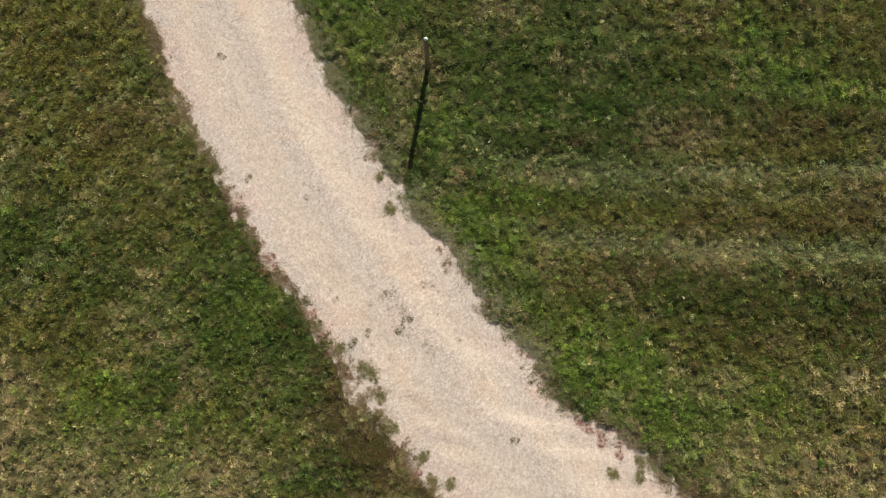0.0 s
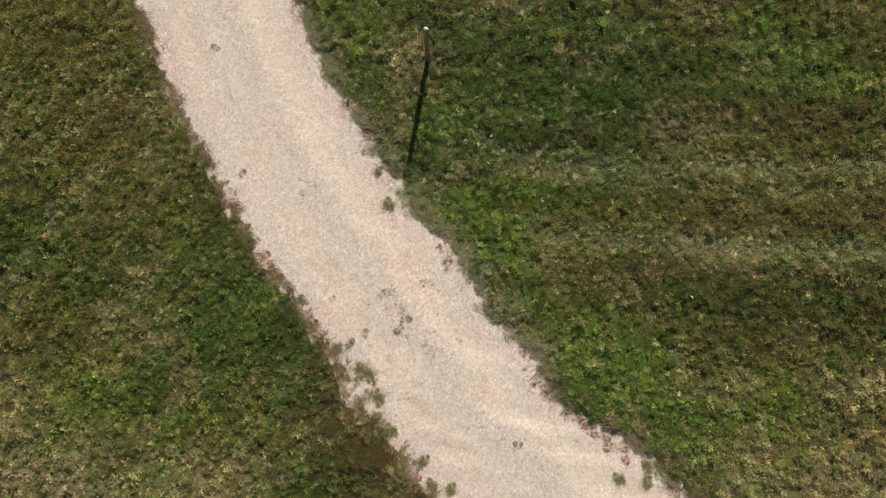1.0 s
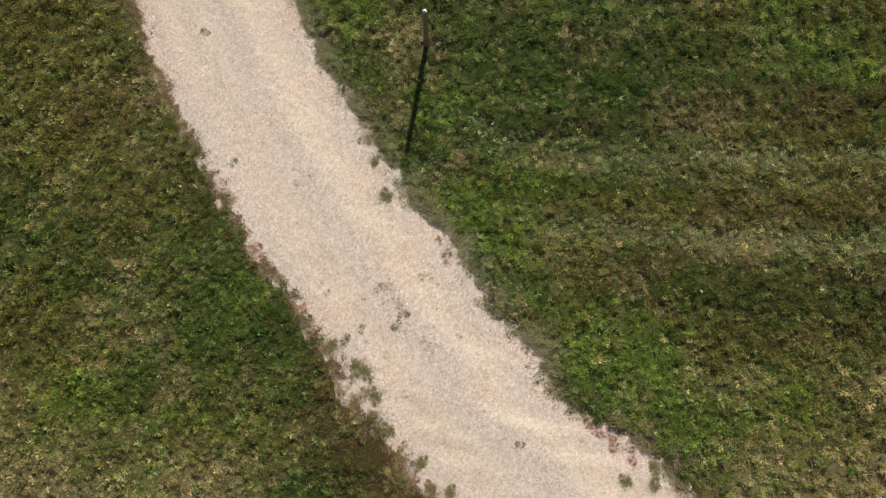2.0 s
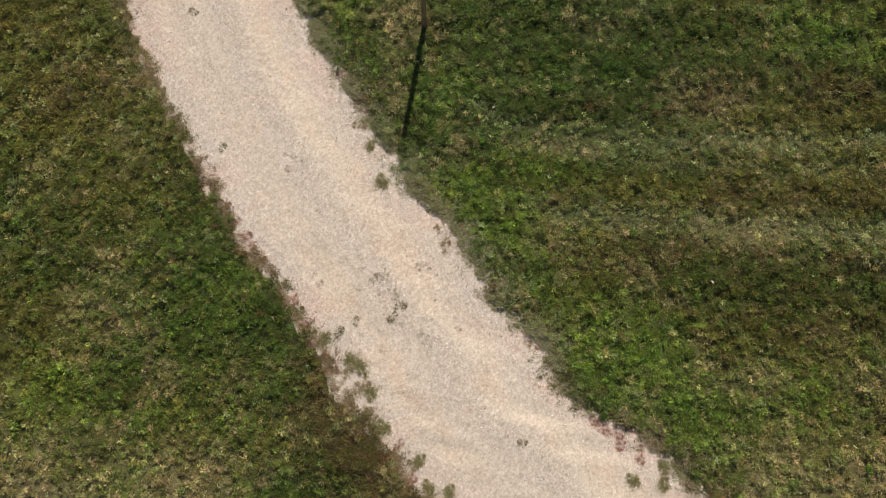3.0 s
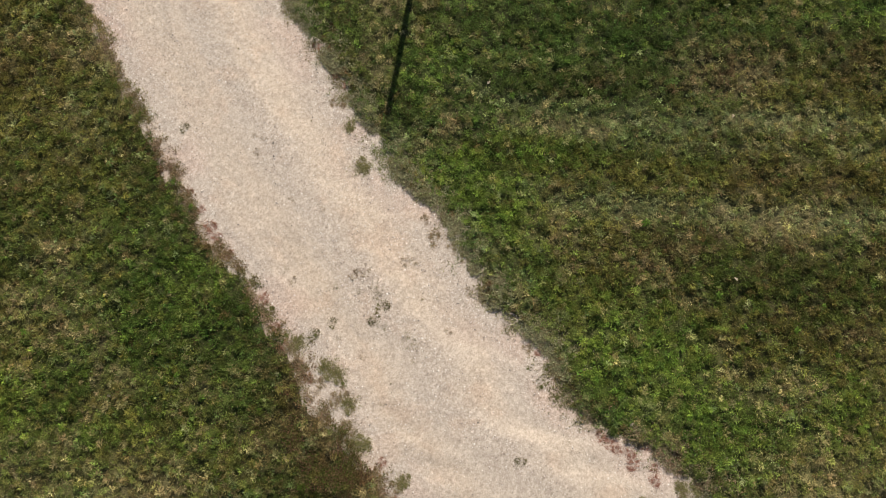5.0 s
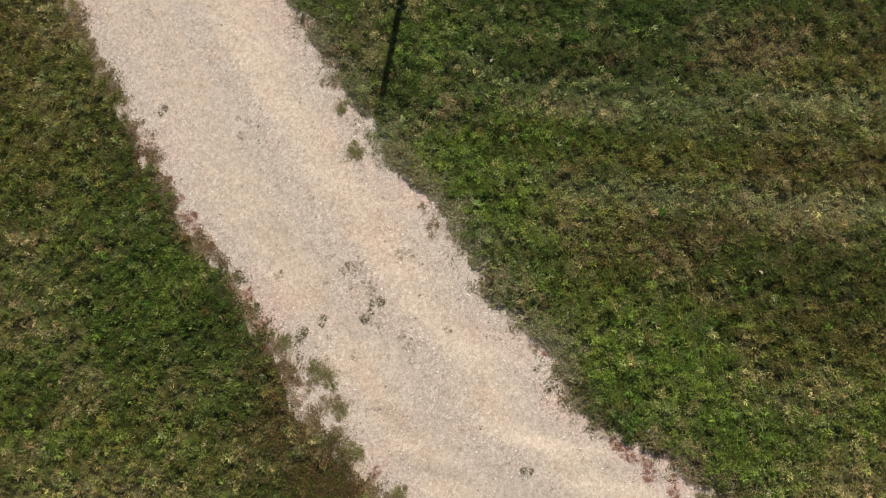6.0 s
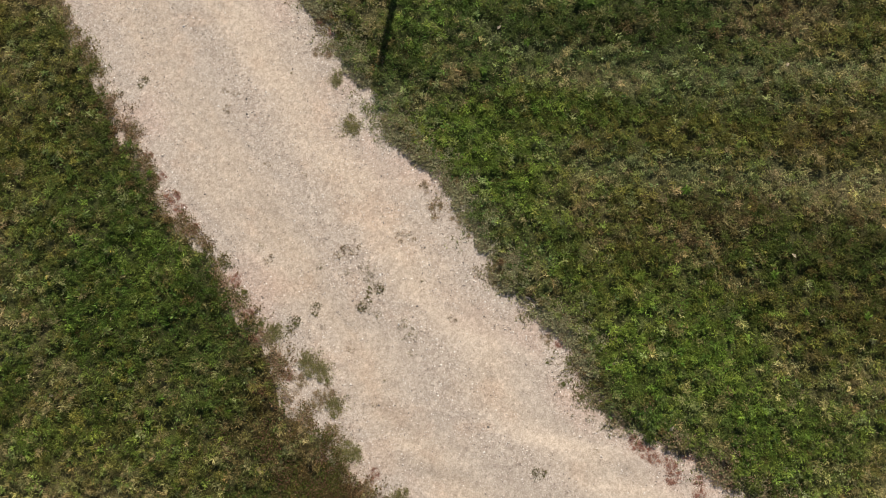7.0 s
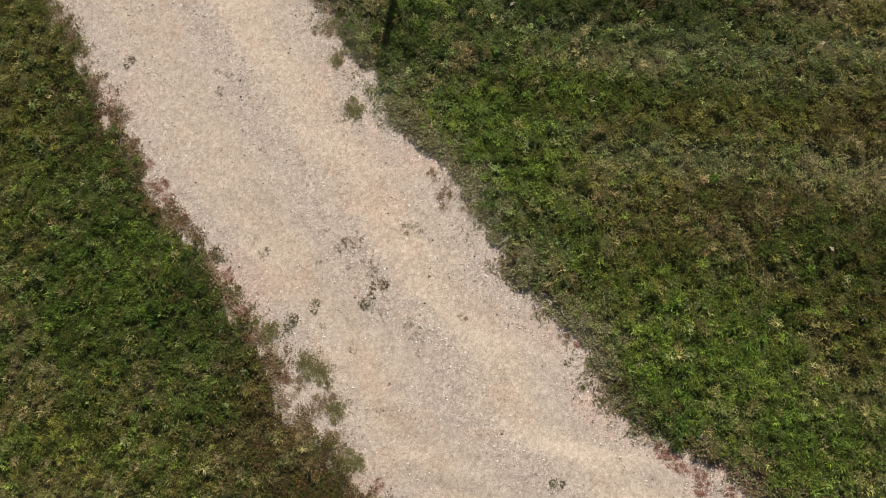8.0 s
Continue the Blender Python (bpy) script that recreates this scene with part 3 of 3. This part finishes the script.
# ragged weeds along both edges of the track
n = 34000
y = rng.uniform(-3.9, 8.6, n)
right = rng.random(n) < 0.5
off = rng.normal(-0.05, 0.16, n) * np.where(right | (y < 0.4), 1.0, 0.6)
x = np.where(right, right_x(y) - 1.25 * off, left_x(y) + 1.25 * off)
d, _ = inside(x, y)
thick = step(0.47, 0.58, fractal(x, y, 0.22, 171))
keep = (d < 0.3) & (rng.random(n) < thick * np.exp(-np.clip(d, 0, None) / 0.13))
x, y, d = x[keep], y[keep], d[keep]
k = np.repeat(np.arange(len(x)), 5)
a = rng.uniform(0, 2 * np.pi, len(k))
size = rng.uniform(0.014, 0.03, len(k))
hub = rng.uniform(0, 0.05, len(k))
dust = np.where(right_x(y) - x < x - left_x(y), 1, 0)
own = np.array([(0.26, 0.135, 0.09), (0.17, 0.145, 0.07), (0.27, 0.22, 0.13), (0.22, 0.23, 0.12)])[rng.integers(0, 3, len(x)) + dust]
hue = (0.5 * tones(x, y, 0.7) + 0.5 * own)[k] * rng.normal(1, 0.15, (len(k), 1))
z = np.maximum(lift(x, y), road_lift(x, y))[k] + rng.uniform(0.001, 0.009, len(k))
tagged(new("verge_weeds", leaves(x[k] + hub * np.cos(a), y[k] + hub * np.sin(a), z, a, size, rng.normal(0.1, 0.2, len(k)), size * 0.5, hue)), "ragged brown and green weeds fringing the gravel", "weeds", kind="stuff")


# low brown weeds crowding the verge
MASS = [(-2.35, -1.05, 0.45, 0.4), (-1.95, -1.45, 0.5, 0.45), (-1.6, -1.95, 0.45, 0.45), (-1.2, -2.55, 0.55, 0.5)]
k = rng.integers(0, len(MASS), 6000)
cx, cy, sx, sy = np.array(MASS)[k].T
x, y = cx + sx * rng.normal(0, 0.75, len(k)), cy + sy * rng.normal(0, 0.75, len(k))
keep = on_meadow(x, y, 0.06) & (rng.random(len(x)) < step(0.42, 0.66, fractal(x, y, 0.28, 181)))
x, y = x[keep], y[keep]
k = np.repeat(np.arange(len(x)), 9)
a = rng.uniform(0, 2 * np.pi, len(k))
size = rng.uniform(0.014, 0.028, len(k))
hub = rng.uniform(0, 0.06, len(k))
own = np.array([(0.13, 0.092, 0.045), (0.10, 0.095, 0.03), (0.075, 0.095, 0.018), (0.15, 0.075, 0.05)])[rng.integers(0, 4, len(x))]
hue = own[k] * rng.normal(1, 0.2, (len(k), 1)).clip(0.4, 1.6)
z = np.maximum(lift(x, y), road_lift(x, y))[k] + rng.uniform(0.008, 0.065, len(k))
tagged(new("brown_verge_weeds", leaves(x[k] + hub * np.cos(a), y[k] + hub * np.sin(a), z, a, size, rng.normal(0.25, 0.4, len(k)), size * 0.5, hue)), "dense brown and reddish low weeds on the verge", "weeds", kind="stuff")


# dusty weeds matted along the verges
n = 11000
y = rng.uniform(-3.4, 7.6, n)
east = rng.random(n) < 0.88
out = np.abs(rng.normal(0, np.where(east, 0.19, 0.06), n))
slope = (right_x(y + 0.1) - right_x(y - 0.1)) / 0.2
x = np.where(east, right_x(y), left_x(y)) + np.where(east, 1, -1) * out * np.sqrt(1 + slope**2)
keep = rng.random(n) < step(0.40, 0.56, fractal(x, y, 0.26, 187))
x, y, east = x[keep], y[keep], east[keep]
k = np.repeat(np.arange(len(x)), 8)
a = rng.uniform(0, 2 * np.pi, len(k))
size = rng.uniform(0.016, 0.032, len(k))
hub = rng.uniform(0, 0.055, len(k))
own = np.array([(0.30, 0.20, 0.135), (0.25, 0.205, 0.12), (0.26, 0.245, 0.14), (0.31, 0.31, 0.18)])
own = own[np.where(east, rng.integers(0, 3, len(x)) + (y > -0.6), rng.integers(0, 2, len(x)))]
hue = own[k] * rng.normal(1, 0.18, (len(k), 1)).clip(0.4, 1.6)
z = np.maximum(lift(x, y) + 0.016, road_lift(x, y))[k] + rng.uniform(0.002, 0.026, len(k))
tagged(new("dusty_verge_weeds", leaves(x[k] + hub * np.cos(a), y[k] + hub * np.sin(a), z, a, size, rng.normal(0.12, 0.25, len(k)), size * 0.5, hue)), "dusty brown and grey-green weeds matted along the verge", "weeds", kind="stuff")


# ---- single plants on and beside the gravel ----
def leaf_mesh(length, width, colour, droop=0.3):
    """One toothed, folded leaf from its foot at the origin along +x."""
    rows = [(0.0, 0.06), (0.25, 0.6), (0.42, 0.42), (0.6, 1.0), (0.78, 0.55), (1.0, 0.02)]
    v = [(t * length, s * h * width / 2, 0.02 * length + length * (0.35 * t - (0.35 + droop) * t * t) + abs(s) * h * width * 0.12) for t, h in rows for s in (1, 0, -1)]
    f = [(3 * i + j, 3 * i + j + 1, 3 * i + j + 4, 3 * i + j + 3) for i in range(5) for j in (0, 1)]
    v = np.array(v)
    tone = np.tile(colour, (len(v), 1)) * np.linspace(0.85, 1.15, len(v))[:, None]
    return mesh_of("leaf", v, np.array(f)[:, ::-1].copy(), LEAF, tone)


def rosette_weed(colour, n_leaves, label):
    """A flat weed: a short crown with leaves lying round it."""
    bm = bmesh.new()
    bmesh.ops.create_cone(bm, cap_ends=True, segments=7, radius1=0.012, radius2=0.006, depth=0.02, matrix=pose(0, 0, 0.006))
    plant = new("weed")
    part("crown", bm, CROWN, plant)
    shapes = [leaf_mesh(rng.uniform(0.034, 0.056), rng.uniform(0.012, 0.021), np.array(colour) * rng.uniform(0.8, 1.2)) for _ in range(3)]
    for i in range(n_leaves):
        leaf = new("leaf", shapes[i % 3])
        leaf.parent = plant
        s = rng.uniform(0.75, 1.2)
        leaf.matrix_basis = pose(0, 0, rng.uniform(0.004, 0.014), rng.uniform(-12, 12), rng.uniform(-18, 4), 360 * i / n_leaves + rng.uniform(-18, 18)) @ Matrix.Scale(s, 4)
    return tagged(plant, label, "weed", "weeds on the track")


def bushy_weed(colour, radius, height, n, label, group="weed clumps by the track"):
    """A loose clump: thin branching stems and many small leaves."""
    bm = bmesh.new()
    for i in range(6):
        a, r = rng.uniform(0, 6.28), radius * rng.uniform(0.4, 0.95)
        tip = Vector((r * math.cos(a), r * math.sin(a), 0.003 + height * rng.uniform(0.2, 0.6)))
        m = look(tip / 2, tip)
        bmesh.ops.create_cone(bm, cap_ends=False, segments=4, radius1=0.0008, radius2=0.0018, depth=tip.length, matrix=m)
    plant = new("weed_clump")
    part("stem", bm, CROWN, plant)
    lobes, reach = rng.normal(0, 0.52 * radius, (10, 2)), rng.uniform(0.12, 0.34, 10) * radius
    pick = rng.integers(0, 10, n)
    x, y = (lobes[pick] + reach[pick][:, None] * rng.normal(0, 1, (n, 2))).T
    r, a = np.hypot(x, y), np.arctan2(y, x)
    z = 0.002 + rng.uniform(0.0, 1.0, n) * height * np.clip(1.1 - r / (1.4 * radius), 0.1, 1)
    hue = np.array(colour) * rng.normal(1, 0.22, (n, 1)).clip(0.4, 1.7) * rng.normal(1, 0.06, (n, 3))
    size = rng.uniform(0.012, 0.026, n)
    foliage = new("foliage", leaves(x, y, z, a + rng.normal(0, 0.8, n), size, rng.normal(0.06, 0.12, n), size * rng.uniform(0.4, 0.7, n), hue, "foliage", 0.15))
    foliage.parent = plant
    return tagged(plant, label, "weed clump", group)


CROWN, cn, cl, cb = material("dry_stem", 0.8)
stem_noise = node(cn, "ShaderNodeTexNoise", Scale=120.0)
stem_ramp = ramp(cn, [(0.3, (0.16, 0.125, 0.07)), (0.7, (0.30, 0.235, 0.145))])
cl.new(stem_noise.outputs[0], stem_ramp.inputs[0])
cl.new(stem_ramp.outputs[0], cb.inputs["Base Color"])


def stand(thing, spots, first=True):
    """The thing at the first spot and copies at the others: x, y, scale."""
    for i, (px, py, s) in enumerate(spots):
        z = float(max(road_lift(np.array([px]), np.array([py]))[0], lift(np.array([px]), np.array([py]))[0]))
        m = pose(px, py, z, 0, 0, rng.uniform(0, 360)) @ Matrix.Scale(s, 4)
        if i == 0 and first:
            thing.matrix_basis = m
        else:
            copy_thing(thing, m)


stand(bushy_weed((0.17, 0.15, 0.08), 0.075, 0.006, 110, "dull green sprawling weed growing in the gravel", "weeds on the track"), [(-4.85, 5.88, 1.0), (-4.17, 3.30, 0.9), (-1.76, 0.28, 0.9), (-1.18, 0.34, 1.1), (0.95, -1.66, 0.9), (-2.03, 0.09, 1.1), (-1.02, 0.50, 1.1)])
stand(bushy_weed((0.27, 0.205, 0.14), 0.07, 0.004, 55, "browned thin weed pressed into the gravel", "weeds on the track"), [(-1.50, 0.97, 1.0), (-1.32, 1.01, 1.0), (-1.42, 1.04, 0.7), (-2.41, 0.90, 0.8), (-0.73, 1.20, 0.9), (-0.61, 1.20, 0.9), (0.24, 0.71, 0.9), (-1.33, -0.22, 0.7), (-0.08, 0.16, 0.7), (-3.02, 2.92, 0.8), (-3.07, 3.17, 0.6), (-2.93, 3.12, 0.6), (-2.45, 2.13, 0.6), (-1.97, 1.99, 0.5), (-4.58, 4.19, 0.5), (-1.69, 0.05, 0.5), (-1.03, -0.89, 0.5), (1.65, -1.43, 0.5)])
stand(bushy_weed((0.25, 0.22, 0.14), 0.09, 0.004, 65, "grey-green wispy weed between gravel stones", "weeds on the track"), [(-1.15, 0.79, 0.8), (-1.12, 0.64, 0.9), (-1.00, 0.19, 0.8), (-0.66, 0.07, 1.0), (-0.58, -0.04, 1.0), (-1.73, 0.80, 0.7), (-1.38, 0.73, 0.6), (-0.58, -0.29, 0.6), (-2.51, 1.08, 0.6), (-1.08, 0.72, 0.6)])
stand(rosette_weed((0.20, 0.17, 0.095), 8, "small flat rosette weed with dull leaves in the gravel"), [(-5.29, 4.41, 0.9), (0.31, 0.82, 0.6), (-0.45, 0.62, 0.6), (-0.9, -0.6, 0.5), (-2.2, 3.4, 0.5), (-3.4, 4.6, 0.5)])
stand(bushy_weed((0.215, 0.195, 0.09), 0.16, 0.016, 850, "grey-green bushy weed clump spreading over the gravel"), [(-1.86, -0.42, 1.0), (-1.70, -0.50, 0.8), (-1.53, -0.92, 0.9), (-1.28, -1.42, 0.9), (-1.43, -1.48, 0.8), (-2.33, -0.02, 0.9), (-0.68, -1.97, 0.8), (-0.55, -2.36, 0.8), (-0.20, -2.44, 0.8), (-1.36, 2.69, 0.95), (-1.57, 3.31, 0.7), (-1.08, 3.25, 0.7), (3.20, -2.06, 0.8), (3.21, -2.31, 0.8), (2.71, -2.23, 0.8), (3.42, -2.01, 0.8)])
stand(bushy_weed((0.15, 0.155, 0.055), 0.14, 0.018, 650, "dark green leafy weed clump at the gravel edge"), [(-5.38, 4.35, 0.6), (-2.70, 0.48, 0.8), (-2.03, 0.09, 0.5), (1.27, -0.64, 0.6), (1.50, -0.80, 0.6), (1.36, -0.39, 0.6), (1.09, -0.38, 0.4), (-2.45, 0.1, 0.8), (-1.60, -0.60, 0.6)])
stand(bushy_weed((0.28, 0.21, 0.13), 0.15, 0.010, 560, "dusty straw-brown weed clump at the gravel edge"), [(-0.25, 1.57, 0.9), (-1.67, 3.74, 0.9), (-1.74, -0.87, 0.9), (-1.61, -0.76, 0.8), (-1.95, -0.63, 0.8), (-0.80, -2.08, 0.8), (-1.52, -1.22, 0.8), (-2.44, -0.11, 0.8), (-1.01, -2.29, 0.7), (0.01, 1.39, 0.6), (0.20, 1.25, 0.6), (-0.10, 1.80, 0.6), (-0.41, 1.84, 0.5), (3.58, -2.28, 0.9), (-2.65, 5.24, 0.5), (-1.87, 3.71, 0.6), (1.58, -0.55, 0.7), (1.92, -1.08, 0.7), (1.10, -0.11, 0.6), (-1.38, -1.66, 0.7), (3.19, -2.18, 0.6)])
stand(bushy_weed((0.31, 0.155, 0.115), 0.15, 0.010, 560, "reddish brown spurge clump at the gravel edge"), [(-3.71, 1.75, 0.7), (-3.59, 1.58, 0.8), (-3.41, 1.32, 0.8), (-3.84, 1.99, 0.6), (-2.80, 0.65, 0.8), (-2.65, 0.23, 0.8), (-2.51, -0.04, 0.7), (-2.09, -0.52, 0.7), (-1.02, -1.70, 0.7), (-0.79, -2.23, 0.7), (-0.91, -2.31, 0.7), (2.22, -1.44, 0.9), (2.09, -1.34, 0.8), (2.33, -1.53, 0.7), (2.56, -1.72, 0.9), (2.52, -1.55, 0.7), (2.72, -1.46, 0.7), (2.86, -1.93, 0.8), (2.82, -1.76, 0.6), (1.28, -0.15, 0.7), (-1.78, 4.17, 0.9), (-1.88, 4.32, 0.8), (-2.16, 4.63, 0.7), (-1.66, 3.99, 0.7), (-4.05, 2.3, 0.6)])


# ---- larger broad-leaved weeds standing in the meadow ----
def broadleaf_weed(colour, n_leaves, length, label):
    bm = bmesh.new()
    bmesh.ops.create_cone(bm, cap_ends=True, segments=6, radius1=0.008, radius2=0.004, depth=0.05, matrix=pose(0, 0, 0.02))
    plant = new("broadleaf_weed")
    part("stem", bm, CROWN, plant)
    shapes = [leaf_mesh(length * rng.uniform(0.8, 1.2), length * rng.uniform(0.3, 0.45), np.array(colour) * rng.uniform(0.85, 1.2)) for _ in range(3)]
    for i in range(n_leaves):
        leaf = new("leaf", shapes[i % 3])
        leaf.parent = plant
        leaf.matrix_basis = pose(0, 0, rng.uniform(0.03, 0.07), rng.uniform(-20, 20), rng.uniform(-22, 12), 137.5 * i + rng.uniform(-20, 20)) @ Matrix.Scale(rng.uniform(0.6, 1.15), 4)
    return tagged(plant, label, "weed", "broad-leaved weeds in the meadow")


def strewn(n, x0, x1, y0, y1):
    """Random places on the meadow, with a scale."""
    found = []
    while len(found) < n:
        px, py = rng.uniform(x0, x1), rng.uniform(y0, y1)
        if inside(np.array([px]), np.array([py]))[0][0] < -0.25:
            found.append((px, py, rng.uniform(0.55, 1.05)))
    return found


stand(broadleaf_weed((0.145, 0.19, 0.06), 10, 0.08, "pale green broad-leaved weed standing in the grass"), [(-4.39, 0.0, 1.0), (-5.09, -0.24, 0.9), (-5.29, 2.75, 1.2), (-5.25, 2.95, 1.0), (-4.8, 1.49, 0.9), (-4.12, 1.72, 0.8), (-7.71, 2.77, 1.0), (-3.4, -1.41, 0.9), (-6.54, -0.52, 1.0), (-5.45, -1.5, 0.9)] + strewn(16, -9.3, -3, -2.8, 6.5))
stand(broadleaf_weed((0.095, 0.165, 0.025), 11, 0.075, "fresh green broad-leaved weed standing in the grass"), [(-3.66, -0.82, 1.0), (-3.61, -1.51, 0.9), (-4.04, -0.5, 0.9), (-4.27, 0.2, 0.9), (-4.0, 2.03, 0.8), (2.88, 1.76, 1.2), (3.88, 0.66, 1.0), (4.22, 0.21, 0.9), (3.19, 5.03, 1.0), (6.74, 5.33, 1.2), (4.95, 0.15, 1.0)] + strewn(14, -9.3, -2, -2.8, 6.5) + strewn(22, 0, 8.4, -2.6, 6.7))
stand(broadleaf_weed((0.175, 0.18, 0.09), 9, 0.075, "dusty grey-green broad-leaved weed standing in the grass"), strewn(10, -9.3, -2, -2.8, 6.5) + strewn(22, 0, 8.4, -2.6, 6.7))


# ---- fallen leaves in the grass ----
def fallen_leaf(colour, label):
    ob = new("fallen_leaf", leaf_mesh(0.075, 0.05, np.array(colour), 0.15))
    return tagged(ob, label, "leaf", "fallen leaves in the grass")


def drop(thing, spots):
    for i, (px, py) in enumerate(spots):
        z = float(lift(np.array([px]), np.array([py]))[0]) + 0.045
        m = pose(px, py, z, rng.uniform(-15, 15), rng.uniform(-15, 15), rng.uniform(0, 360))
        if i == 0:
            thing.matrix_basis = m
        else:
            copy_thing(thing, m)


drop(fallen_leaf((0.42, 0.37, 0.08), "yellow fallen leaf lying in the grass"), [(-7.12, 5.23), (-5.21, 0.65), (-4.46, 1.03), (-5.2, 0.63)])
drop(fallen_leaf((0.46, 0.38, 0.28), "pale dried leaf lying in the grass"), [(-7.74, 3.09), (-8.05, 3.08), (4.11, 0.94), (7.15, 0.56), (-5.0, -0.79), (2.56, -1.13), (2.84, 6.72), (4.25, 3.37), (0.59, 4.01)])


# ---- the post ----
def square_post(side, height, bevel):
    bm = bmesh.new()
    bmesh.ops.create_cube(bm, size=1, matrix=pose(0, 0, height / 2 - 0.15) @ Matrix.Diagonal((side, side, height + 0.3, 1)))
    bmesh.ops.bevel(bm, geom=[e for e in bm.edges if abs((e.verts[0].co - e.verts[1].co).z) > 0.5], offset=bevel, segments=2, affect="EDGES")
    return bm


POST_X, POST_Y, POST_H, SIDE = -0.655, 5.535, 1.25, 0.070
post = new("wooden_post")
part("shaft", square_post(SIDE, POST_H, 0.005), WOOD, post, "grey-brown grained wood shaft")
bm = bmesh.new()
bmesh.ops.create_cone(bm, cap_ends=True, segments=4, radius1=SIDE * 0.68, radius2=0.008, depth=0.03, matrix=pose(0, 0, POST_H + 0.014, 0, 0, 45))
bmesh.ops.bevel(bm, geom=list(bm.edges), offset=0.003, segments=1, affect="EDGES")
part("post_top", bm, PAINT, post, "white-painted pyramid top")
post.matrix_basis = pose(POST_X, POST_Y, float(lift(np.array([POST_X]), np.array([POST_Y]))[0]), 0.5, 1.4, 28)
tagged(post, "weathered square wooden post with a white top, standing in grass", "post")
